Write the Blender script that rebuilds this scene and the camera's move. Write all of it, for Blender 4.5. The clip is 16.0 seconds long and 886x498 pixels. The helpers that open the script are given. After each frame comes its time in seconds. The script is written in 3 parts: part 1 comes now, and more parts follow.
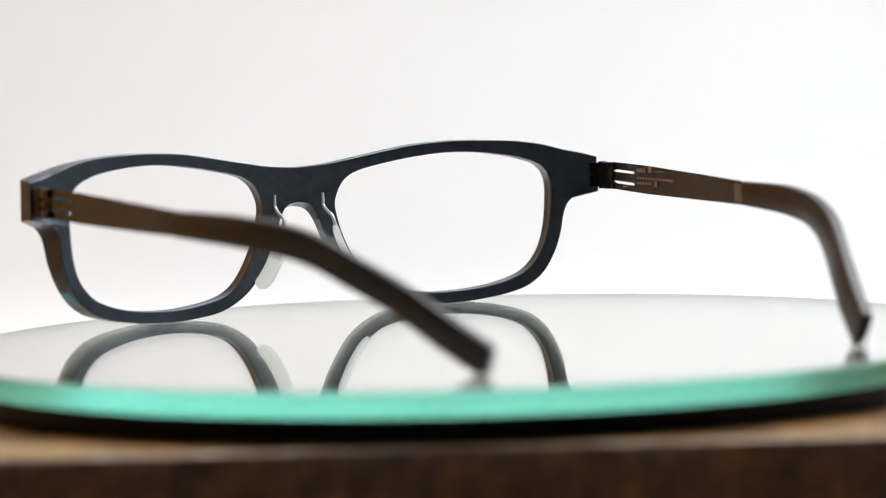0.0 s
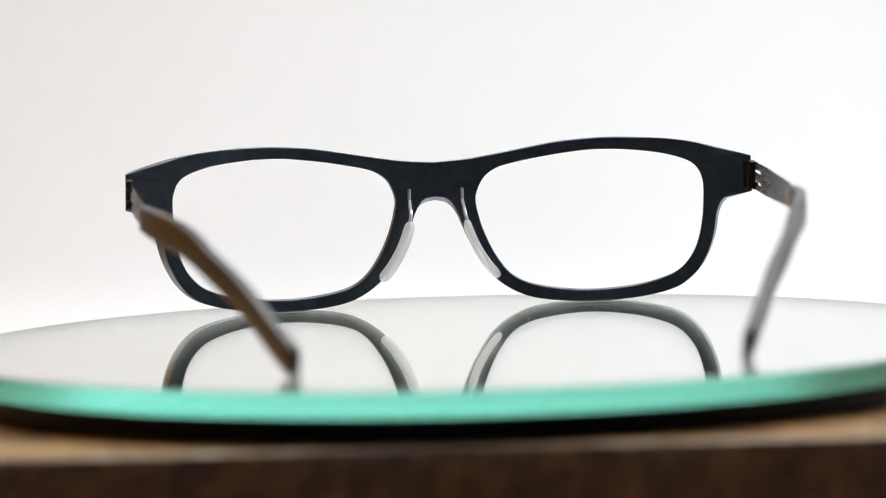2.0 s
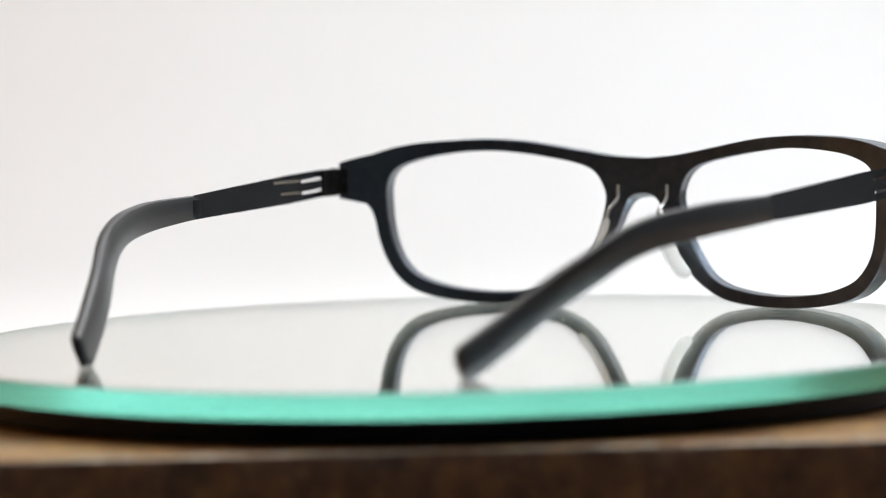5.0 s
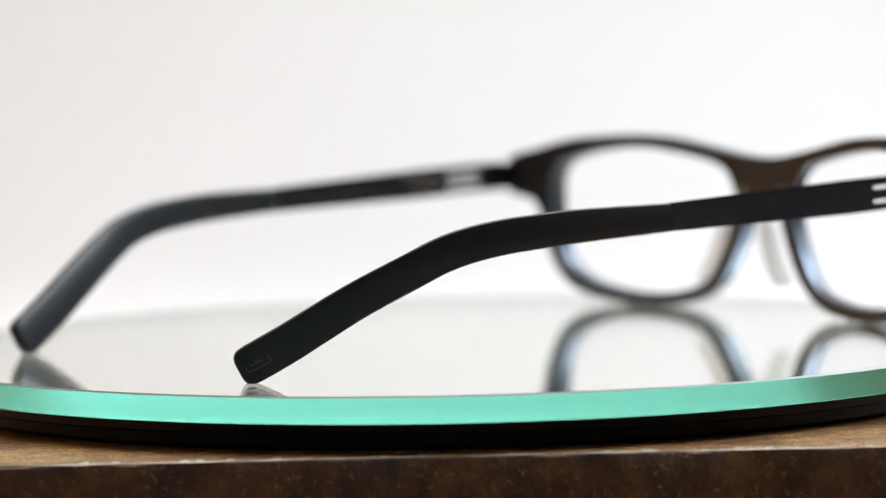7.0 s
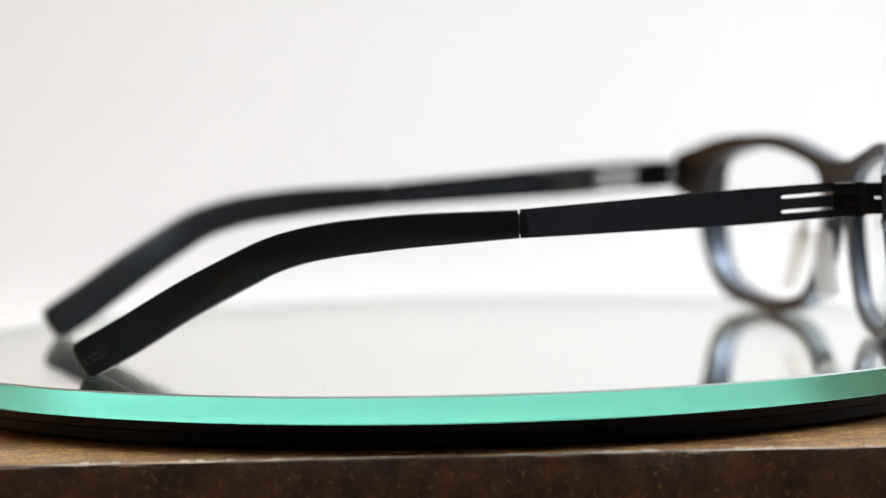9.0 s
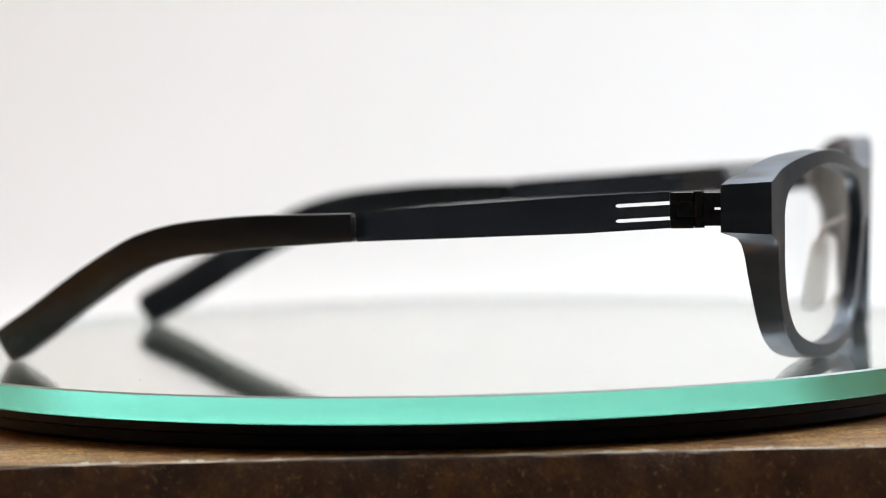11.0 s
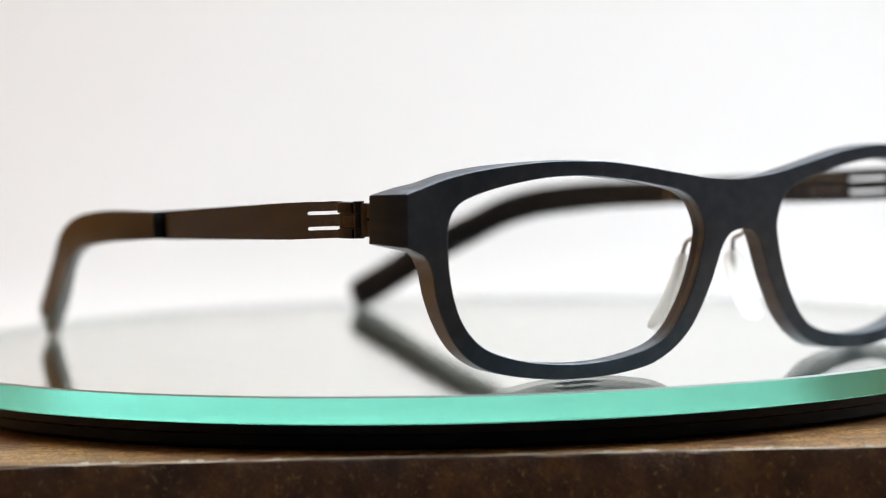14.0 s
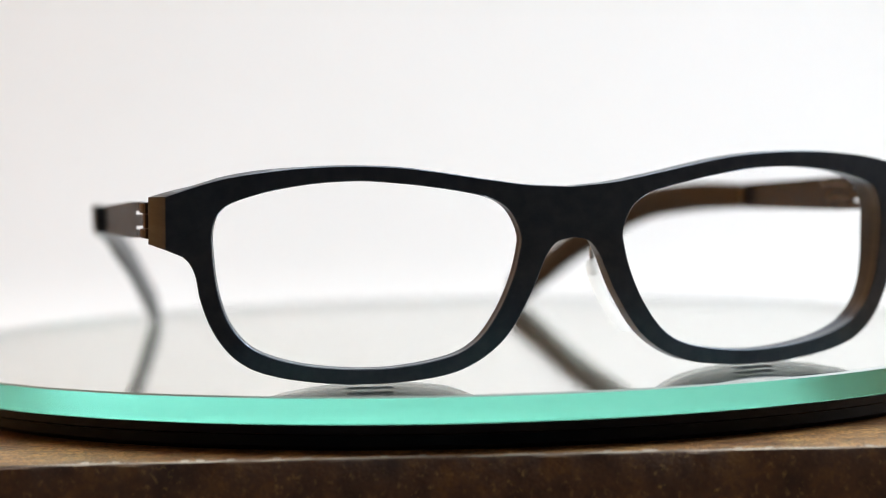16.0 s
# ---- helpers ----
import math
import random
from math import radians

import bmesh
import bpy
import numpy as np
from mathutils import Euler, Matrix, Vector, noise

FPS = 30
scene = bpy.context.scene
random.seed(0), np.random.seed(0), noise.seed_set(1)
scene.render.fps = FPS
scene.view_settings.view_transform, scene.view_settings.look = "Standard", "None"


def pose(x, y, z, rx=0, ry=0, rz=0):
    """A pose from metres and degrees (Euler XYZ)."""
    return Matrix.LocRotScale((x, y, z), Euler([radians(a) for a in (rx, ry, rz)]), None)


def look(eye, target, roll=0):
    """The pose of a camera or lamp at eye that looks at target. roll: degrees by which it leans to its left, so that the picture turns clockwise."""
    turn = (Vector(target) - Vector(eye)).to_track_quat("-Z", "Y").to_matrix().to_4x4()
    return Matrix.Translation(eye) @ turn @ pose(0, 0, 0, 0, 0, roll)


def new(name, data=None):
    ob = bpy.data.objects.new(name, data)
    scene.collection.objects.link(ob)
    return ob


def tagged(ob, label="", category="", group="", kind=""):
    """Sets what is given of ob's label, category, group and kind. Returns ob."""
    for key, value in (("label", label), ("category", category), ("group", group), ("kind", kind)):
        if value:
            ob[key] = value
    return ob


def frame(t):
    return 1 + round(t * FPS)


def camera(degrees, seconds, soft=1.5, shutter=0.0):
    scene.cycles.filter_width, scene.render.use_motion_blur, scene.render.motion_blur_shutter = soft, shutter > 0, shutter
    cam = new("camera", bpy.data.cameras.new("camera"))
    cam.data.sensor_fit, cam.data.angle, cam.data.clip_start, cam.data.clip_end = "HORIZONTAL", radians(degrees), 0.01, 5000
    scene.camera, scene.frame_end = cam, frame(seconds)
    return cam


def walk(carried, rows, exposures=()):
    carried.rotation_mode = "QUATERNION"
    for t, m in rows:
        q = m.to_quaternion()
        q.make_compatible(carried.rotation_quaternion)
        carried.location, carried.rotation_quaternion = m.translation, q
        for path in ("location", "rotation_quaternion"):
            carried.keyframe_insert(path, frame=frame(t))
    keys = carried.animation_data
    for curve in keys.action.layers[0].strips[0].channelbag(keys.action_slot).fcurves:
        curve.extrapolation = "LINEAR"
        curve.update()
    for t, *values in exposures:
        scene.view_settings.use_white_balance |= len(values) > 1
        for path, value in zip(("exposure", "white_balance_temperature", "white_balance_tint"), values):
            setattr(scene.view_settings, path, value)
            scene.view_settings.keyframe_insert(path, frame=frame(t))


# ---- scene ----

# ---------------------------------------------------------------- camera
cam = camera(16.13, 16.0, soft=0.9)
EYE = Vector((0.0, -0.6116, 0.0531))
ROLL_FIRST, ROLL = -1.60, -1.34


def heading(yaw, pitch):
    y, p = radians(yaw), radians(pitch)
    return Vector((-math.sin(y) * math.cos(p), math.cos(y) * math.cos(p), math.sin(p)))


AIM, AIM_FIRST = heading(0.18, -3.34), heading(0.277, -3.34)
BACK = EYE - 0.0197 * AIM_FIRST    # first stand, a finger's width further back
walk(cam, [(0.0, look(BACK, BACK + AIM_FIRST, ROLL_FIRST)), (4.2, look(BACK, BACK + AIM_FIRST, ROLL_FIRST)),
           (6.3, look(EYE, EYE + AIM, ROLL)), (16.0, look(EYE, EYE + AIM, ROLL))])
cam.data.dof.use_dof = True
cam.data.dof.aperture_fstop = 11.0

# ---------------------------------------------------------------- light
world = bpy.data.worlds.new("world")
world.use_nodes = True
scene.world = world
wn = world.node_tree
sky = wn.nodes.new("ShaderNodeTexSky")
sky.sky_type, sky.sun_disc, sky.sun_elevation, sky.sun_rotation = "NISHITA", False, radians(35), radians(70)
wn.nodes["Background"].inputs["Strength"].default_value = 0.1
wn.links.new(sky.outputs["Color"], wn.nodes["Background"].inputs["Color"])
scene.view_settings.exposure = 0.0
scene.cycles.max_bounces = scene.cycles.glossy_bounces = scene.cycles.transmission_bounces = 24   # light runs to and fro inside the mirror plate


def area_lamp(name, m, sx, sy, watts, colour):
    data = bpy.data.lights.new(name, "AREA")
    data.shape, data.size, data.size_y, data.energy, data.color = "RECTANGLE", sx, sy, watts, colour
    ob = new(name, data)
    ob.matrix_world = m
    return ob


# Added lamp out of view, high on the right: cool light for the backdrop.
area_lamp("high_right_lamp", look((1.50, 0.40, 1.33), (-0.1, 1.0, 0.1)), 1.2, 0.7, 39, (0.80, 0.911, 1.0))
# Added lamp under the closed ceiling: backdrop light and bright upper edges.
area_lamp("overhead_lamp", look((0.30, 0.60, 1.74), (0.28, 0.66, 0.0)), 1.5, 1.1, 30.5, (0.95, 0.968, 0.982))

# ---------------------------------------------------------------- materials


def material(name):
    m = bpy.data.materials.new(name)
    m.use_nodes = True
    return m, m.node_tree, m.node_tree.nodes["Principled BSDF"]


def noise_node(nt, scale, detail=4.0, stretch=(1, 1, 1), rough=0.55):
    co = nt.nodes.new("ShaderNodeTexCoord")
    mp = nt.nodes.new("ShaderNodeMapping")
    mp.inputs["Scale"].default_value = stretch
    nz = nt.nodes.new("ShaderNodeTexNoise")
    nz.inputs["Scale"].default_value, nz.inputs["Detail"].default_value, nz.inputs["Roughness"].default_value = scale, detail, rough
    nt.links.new(co.outputs["Object"], mp.inputs["Vector"])
    nt.links.new(mp.outputs["Vector"], nz.inputs["Vector"])
    return nz


def ramp(nt, fac, stops):
    r = nt.nodes.new("ShaderNodeValToRGB")
    e = r.color_ramp.elements
    while len(e) < len(stops):
        e.new(0.5)
    for k, (p, c) in zip(e, stops):
        k.position, k.color = p, (*c, 1)
    nt.links.new(fac, r.inputs["Fac"])
    return r


def bump(nt, b, height, strength, distance):
    n = nt.nodes.new("ShaderNodeBump")
    n.inputs["Strength"].default_value, n.inputs["Distance"].default_value = strength, distance
    nt.links.new(height, n.inputs["Height"])
    nt.links.new(n.outputs["Normal"], b.inputs["Normal"])


def surface(name, dark, light, scale, rough=0.5, metal=0.0, stretch=(1, 1, 1), relief=0.1, depth=0.0002, spread=0.08, spec=0.5):
    """A mottled surface: two colours, uneven gloss and fine relief."""
    m, nt, b = material(name)
    n1 = noise_node(nt, scale, 5, stretch)
    n2 = noise_node(nt, scale * 9, 3, stretch)
    c = ramp(nt, n1.outputs["Fac"], [(0.3, dark), (0.7, light)])
    nt.links.new(c.outputs["Color"], b.inputs["Base Color"])
    g = nt.nodes.new("ShaderNodeMapRange")
    g.inputs["To Min"].default_value, g.inputs["To Max"].default_value = max(0.02, rough - spread), rough + spread
    nt.links.new(n2.outputs["Fac"], g.inputs["Value"])
    nt.links.new(g.outputs["Result"], b.inputs["Roughness"])
    b.inputs["Metallic"].default_value = metal
    b.inputs["Specular IOR Level"].default_value = spec
    if relief:
        bump(nt, b, n2.outputs["Fac"], relief, depth)
    return m


METAL = surface("dark_satin_metal", (0.082, 0.096, 0.116), (0.110, 0.125, 0.148), 420, 0.40, 1.0, (1, 0.05, 1), 0.2, 0.00008, 0.07)
SHEET = surface("dark_spring_steel", (0.130, 0.135, 0.145), (0.155, 0.160, 0.170), 700, 0.22, 1.0, (1, 0.2, 1), 0.02, 0.00003, 0.03)
HINGE = surface("blackened_hinge_steel", (0.045, 0.042, 0.042), (0.070, 0.066, 0.064), 600, 0.3, 1.0, (1, 1, 1), 0.03, 0.00003, 0.05)
SLEEVE = surface("black_satin_sleeve", (0.017, 0.018, 0.019), (0.023, 0.024, 0.026), 500, 0.34, 0.0, (1, 0.3, 1), 0.04, 0.00003, 0.03, 0.5)
WIRE = surface("bright_coated_wire", (0.80, 0.79, 0.78), (0.88, 0.87, 0.86), 900, 0.25, 0.35, (1, 1, 1), 0.03, 0.00003)
PRINT = surface("pale_gold_print", (0.33, 0.26, 0.19), (0.42, 0.34, 0.26), 900, 0.45, 0.3, (1, 1, 1), 0.0)
ETCH = surface("grey_etched_mark", (0.085, 0.087, 0.092), (0.115, 0.117, 0.122), 900, 0.5, 0.0, (1, 1, 1), 0.0)
BLACK = surface("black_plastic", (0.010, 0.010, 0.012), (0.018, 0.018, 0.020), 120, 0.45, 0.0, (1, 1, 1), 0.15, 0.0003, 0.1, 0.2)
PAPER = surface("white_paper", (0.845, 0.84, 0.83), (0.87, 0.865, 0.86), 5, 0.85, 0.0, (1, 1, 1), 0.05, 0.0004, 0.05, 0.2)
CEIL = surface("white_ceiling_paint", (0.72, 0.71, 0.69), (0.78, 0.77, 0.75), 4, 0.8, 0.0, (1, 1, 1), 0.1, 0.0005)
BROWN = surface("brown_wood_panel", (0.36, 0.15, 0.036), (0.60, 0.27, 0.070), 3, 0.5, 0.0, (1, 1, 0.15), 0.1, 0.0005)
# Shaded copy of BROWN: the wall's fall-off in light is put into the colour.
BROWN_SHADED = surface("shaded_brown_panel", (0.075, 0.034, 0.014), (0.13, 0.062, 0.026), 3, 0.55, 0.0, (1, 1, 0.15), 0.1, 0.0005)
GREYW = surface("grey_blue_wall_paint", (0.16, 0.19, 0.215), (0.20, 0.23, 0.255), 3, 0.8, 0.0, (1, 1, 1), 0.1, 0.0005)
# Beige of an unseen wall, kept pale to brighten the temple's reflection.
BEIGE_REFLECTOR = surface("warm_beige_reflector", (0.66, 0.56, 0.47), (0.74, 0.64, 0.55), 3, 0.8, 0.0, (1, 1, 1), 0.1, 0.0005)
# Shaded copy of GREYW: dark in colour so the frame mirrors a dark room.
GREYW_SHADED = surface("shaded_grey_blue_wall", (0.098, 0.110, 0.128), (0.125, 0.139, 0.158), 3, 0.8, 0.0, (1, 1, 1), 0.1, 0.0005)
FLOORM = surface("dark_floor_boards", (0.05, 0.03, 0.018), (0.10, 0.06, 0.035), 4, 0.5, 0.0, (0.1, 1, 1), 0.1, 0.0005)
TABLE = surface("oiled_table_wood", (0.26, 0.13, 0.055), (0.42, 0.24, 0.11), 6, 0.5, 0.0, (0.2, 1, 1), 0.1, 0.0005)
DUST = surface("dust", (0.6, 0.6, 0.58), (0.75, 0.75, 0.72), 900, 0.9, 0.0, (1, 1, 1), 0.0)


def silicone(name, through_light, clearness):
    """Milky, half-clear rubber: light passes through it and scatters."""
    m, nt, b = material(name)
    n1 = noise_node(nt, 400, 3)
    c = ramp(nt, n1.outputs["Fac"], [(0.3, (0.95, 0.94, 0.91)), (0.7, (0.98, 0.975, 0.95))])
    nt.links.new(c.outputs["Color"], b.inputs["Base Color"])
    b.inputs["Roughness"].default_value = 0.28
    tr = nt.nodes.new("ShaderNodeBsdfTranslucent")
    tr.inputs["Color"].default_value = (0.99, 0.985, 0.965, 1)
    clear = nt.nodes.new("ShaderNodeBsdfTransparent")
    out = b.outputs["BSDF"]
    for node, socket, fac in ((tr, "BSDF", through_light), (clear, "BSDF", clearness)):
        mx = nt.nodes.new("ShaderNodeMixShader")
        mx.inputs["Fac"].default_value = fac
        nt.links.new(out, mx.inputs[1])
        nt.links.new(node.outputs[socket], mx.inputs[2])
        out = mx.outputs["Shader"]
    nt.links.new(out, nt.nodes["Material Output"].inputs["Surface"])
    return m


def glass(name, colour, ior, rough=0.0):
    m, nt, b = material(name)
    g = nt.nodes.new("ShaderNodeBsdfGlass")
    g.inputs["Color"].default_value, g.inputs["IOR"].default_value, g.inputs["Roughness"].default_value = (*colour, 1), ior, rough
    nt.links.new(g.outputs["BSDF"], nt.nodes["Material Output"].inputs["Surface"])
    return m


def plate_face():
    """Clear upper face of the plate; a painted green veil greys dark reflections."""
    m, nt, b = material("veiled_plate_glass")
    g = nt.nodes.new("ShaderNodeBsdfGlass")
    g.inputs["Color"].default_value, g.inputs["IOR"].default_value, g.inputs["Roughness"].default_value = (0.999, 1.0, 0.998, 1), 1.5, 0.0
    veil = nt.nodes.new("ShaderNodeBsdfDiffuse")
    veil.inputs["Color"].default_value = (0.66, 0.82, 0.66, 1)
    n2 = noise_node(nt, 40, 5)
    r = nt.nodes.new("ShaderNodeMapRange")
    r.inputs["To Min"].default_value, r.inputs["To Max"].default_value = 0.006, 0.015
    nt.links.new(n2.outputs["Fac"], r.inputs["Value"])
    mx = nt.nodes.new("ShaderNodeMixShader")
    nt.links.new(r.outputs["Result"], mx.inputs["Fac"])
    nt.links.new(g.outputs["BSDF"], mx.inputs[1])
    nt.links.new(veil.outputs["BSDF"], mx.inputs[2])
    nt.links.new(mx.outputs["Shader"], nt.nodes["Material Output"].inputs["Surface"])
    return m


SILICONE, CORE, PLATE_FACE = silicone("milky_silicone", 0.88, 0.34), silicone("pale_pad_core", 0.85, 0.35), plate_face()
SILVER = surface("silvering", (0.985, 0.995, 0.972), (0.993, 1.0, 0.98), 6, 0.0, 1.0, (1, 1, 1), 0.0, 0.0, 0.0)
PLATE_EDGE = glass("green_glass_edge", (0.49, 0.905, 0.805), 1.5, 0.22)
PLATE_BEVEL = surface("ground_glass_bevel", (0.34, 0.39, 0.36), (0.46, 0.50, 0.47), 700, 0.4, 0.0, (1, 1, 1), 0.1, 0.00003, 0.08, 0.6)
LENS = glass("coated_clear_lens", (1.0, 1.0, 1.0), 1.12)


def wood_top():
    m, nt, b = material("worn_wood_top")
    n1 = noise_node(nt, 300, 9, (0.5, 1, 1), 0.85)
    n2 = noise_node(nt, 42, 5, (0.6, 1, 1))
    n3 = noise_node(nt, 1700, 4, (1, 0.4, 1), 0.7)
    c1 = ramp(nt, n1.outputs["Fac"], [(0.34, (0.050, 0.022, 0.012)), (0.45, (0.36, 0.185, 0.075)), (0.54, (0.64, 0.345, 0.105)), (0.68, (0.84, 0.52, 0.20))])
    c2 = ramp(nt, n2.outputs["Fac"], [(0.38, (0.42, 0.33, 0.36)), (0.62, (1.0, 1.0, 1.0))])
    c3 = ramp(nt, n3.outputs["Fac"], [(0.40, (0.22, 0.20, 0.21)), (0.56, (1.0, 1.0, 1.0))])
    col = c1
    for c, f in ((c2, 0.85), (c3, 0.75)):
        mx = nt.nodes.new("ShaderNodeMixRGB")
        mx.blend_type = "MULTIPLY"
        mx.inputs["Fac"].default_value = f
        nt.links.new(col.outputs["Color"], mx.inputs["Color1"])
        nt.links.new(c.outputs["Color"], mx.inputs["Color2"])
        col = mx
    nt.links.new(col.outputs["Color"], b.inputs["Base Color"])
    b.inputs["Roughness"].default_value = 0.40
    bump(nt, b, n3.outputs["Fac"], 0.7, 0.0006)
    return m


def wood_front():
    # Front side of the block: darker than the top, with golden flecks.
    m, nt, b = material("dark_flecked_wood_side")
    n1 = noise_node(nt, 150, 9, (0.8, 1, 0.7), 0.76)
    n2 = noise_node(nt, 800, 5, (1, 1, 0.8), 0.75)
    n4 = noise_node(nt, 110, 3)
    n3 = noise_node(nt, 1500, 3)
    c1 = ramp(nt, n1.outputs["Fac"], [(0.36, (0.085, 0.056, 0.046)), (0.52, (0.165, 0.098, 0.062)), (0.70, (0.31, 0.175, 0.068))])
    c2 = ramp(nt, n2.outputs["Fac"], [(0.56, (0.0, 0.0, 0.0)), (0.70, (0.50, 0.35, 0.12))])
    c4 = ramp(nt, n4.outputs["Fac"], [(0.36, (0.12, 0.12, 0.12)), (0.60, (1.0, 1.0, 1.0))])
    patch = nt.nodes.new("ShaderNodeMixRGB")
    patch.blend_type = "MULTIPLY"
    patch.inputs["Fac"].default_value = 1.0
    nt.links.new(c2.outputs["Color"], patch.inputs["Color1"])
    nt.links.new(c4.outputs["Color"], patch.inputs["Color2"])
    mx = nt.nodes.new("ShaderNodeMixRGB")
    mx.blend_type = "ADD"
    mx.inputs["Fac"].default_value = 1.0
    nt.links.new(c1.outputs["Color"], mx.inputs["Color1"])
    nt.links.new(patch.outputs["Color"], mx.inputs["Color2"])
    nt.links.new(mx.outputs["Color"], b.inputs["Base Color"])
    b.inputs["Roughness"].default_value = 0.6
    bump(nt, b, n3.outputs["Fac"], 0.4, 0.0006)
    return m


WOOD_TOP, WOOD_FRONT = wood_top(), wood_front()
WOOD_EDGE = surface("worn_wood_edge", (0.28, 0.20, 0.14), (0.66, 0.58, 0.47), 240, 0.55, 0.0, (0.5, 1, 1), 0.4, 0.0005)

# ---------------------------------------------------------------- mesh helpers


def part(name, bm, mat, parent=None, label="", smooth=True):
    me = bpy.data.meshes.new(name)
    bmesh.ops.recalc_face_normals(bm, faces=bm.faces)
    bm.to_mesh(me)
    bm.free()
    for mm in (mat if isinstance(mat, (list, tuple)) else [mat]):
        me.materials.append(mm)
    if smooth:
        me.shade_smooth()
        me.set_sharp_from_angle(angle=radians(35))
    ob = new(name, me)
    if parent:
        ob.parent = parent
    return tagged(ob, label)


def box(bm, x0, x1, y0, y1, z0, z1, bevel=0.0):
    r = bmesh.ops.create_cube(bm, size=1, matrix=Matrix.Translation(((x0 + x1) / 2, (y0 + y1) / 2, (z0 + z1) / 2)) @ Matrix.Diagonal((x1 - x0, y1 - y0, z1 - z0, 1)))
    if bevel:
        es = list({e for v in r["verts"] for e in v.link_edges})
        bmesh.ops.bevel(bm, geom=es, offset=bevel, segments=2, affect="EDGES", profile=0.6)


def spline(points, n, closed=False):
    """Evenly spaced points along a smooth curve through the given ones."""
    p = [np.array(q, float) for q in points]
    out = []
    k = len(p)
    for i in range(k if closed else k - 1):
        if closed:
            a, b, c, d = p[i - 1], p[i], p[(i + 1) % k], p[(i + 2) % k]
        else:
            b, c = p[i], p[i + 1]
            a = p[i - 1] if i else 2 * b - c
            d = p[i + 2] if i + 2 < k else 2 * c - b
        for j in range(24):
            t = j / 24
            out.append(0.5 * (2 * b + (c - a) * t + (2 * a - 5 * b + 4 * c - d) * t * t + (3 * b - a - 3 * c + d) * t ** 3))
    out.append(p[0] if closed else p[-1])
    out = np.array(out)
    s = np.concatenate([[0], np.cumsum(np.linalg.norm(np.diff(out, axis=0), axis=1))])
    u = np.linspace(0, s[-1], n + (1 if closed else 0))
    res = np.stack([np.interp(u, s, out[:, i]) for i in range(out.shape[1])], 1)
    return res[:-1] if closed else res


def tube(bm, points, radius, segments=10, n=30):
    c = spline(points, n)
    rings = []
    for i in range(n):
        d = Vector(c[min(i + 1, n - 1)] - c[max(i - 1, 0)]).normalized()
        u = d.cross(Vector((0.31, 0.2, 0.93))).normalized()
        w = d.cross(u)
        rings.append([bm.verts.new(Vector(c[i]) + radius * (math.cos(a) * u + math.sin(a) * w)) for a in np.linspace(0, 2 * math.pi, segments, endpoint=False)])
    for r0, r1 in zip(rings, rings[1:]):
        for k in range(segments):
            bm.faces.new((r0[k], r0[(k + 1) % segments], r1[(k + 1) % segments], r1[k]))
    bm.faces.new(rings[0][::-1])
    bm.faces.new(rings[-1])


def lathe(bm, profile, segments=192, mats=None):
    """A turned body from a closed profile of (radius, height); radius 0 closes it."""
    rings = []
    for r, z in profile:
        if r == 0:
            rings.append([bm.verts.new((0, 0, z))])
        else:
            rings.append([bm.verts.new((r * math.cos(a), r * math.sin(a), z)) for a in np.linspace(0, 2 * math.pi, segments, endpoint=False)])
    for j, (a, b) in enumerate(zip(rings, rings[1:])):
        for k in range(segments):
            k2 = (k + 1) % segments
            if len(a) == 1:
                f = bm.faces.new((a[0], b[k], b[k2]))
            elif len(b) == 1:
                f = bm.faces.new((a[k], b[0], a[k2]))
            else:
                f = bm.faces.new((a[k], b[k], b[k2], a[k2]))
            if mats:
                f.material_index = mats[j]


def step(a, b, x):
    t = min(1.0, max(0.0, (x - a) / (b - a)))
    return t * t * (3 - 2 * t)


# ---------------------------------------------------------------- room
def slab(name, x0, x1, y0, y1, z0, z1, mat, label):
    bm = bmesh.new()
    box(bm, x0, x1, y0, y1, z0, z1)
    return tagged(part(name, bm, mat, smooth=False), label, kind="structure")


# Room out of view; wall tones are set for what the metal mirrors.
slab("floor", -1.05, 1.7, -2.3, 1.7, -0.85, -0.75, FLOORM, "dark brown board floor of the room")
slab("ceiling", -1.05, 1.7, -2.3, 1.7, 1.80, 1.90, CEIL, "white painted ceiling of the room")
slab("wall_west_front", -1.05, -0.95, -2.3, -0.85, -0.75, 1.80, GREYW_SHADED, "unseen grey-blue stretch of the side wall, darkened for reflections")
# Same brown wall, coloured darker where less light reaches it.
slab("wall_west_middle", -1.05, -0.95, -0.85, -0.05, -0.75, 1.80, BROWN_SHADED, "unseen stretch of the brown side wall, shade put into its colour")
slab("wall_west", -1.05, -0.95, -0.05, 1.7, -0.75, 1.80, BROWN, "warm brown wood-panelled side wall")
slab("wall_south", -0.95, 1.6, -2.3, -2.2, -0.75, 1.80, GREYW_SHADED, "unseen grey-blue wall behind the camera, darkened for reflections")
slab("wall_north", -0.95, 1.6, 1.6, 1.7, -0.75, 1.80, BEIGE_REFLECTOR, "unseen wall behind the paper backdrop, beige to lighten the temple's reflection")


def wall_east():
    bm = bmesh.new()
    # Wall out of view; its high opening is added behind the right-hand lamp.
    box(bm, 1.6, 1.7, -2.3, -0.4, -0.75, 1.80)
    box(bm, 1.6, 1.7, 0.9, 1.7, -0.75, 1.80)
    box(bm, 1.6, 1.7, -0.4, 0.9, -0.75, 0.95)
    box(bm, 1.6, 1.7, -0.4, 0.9, 1.70, 1.80)
    tagged(part("wall_east", bm, GREYW, smooth=False), "unseen grey-blue wall with an opening added behind the lamp", kind="structure")


wall_east()


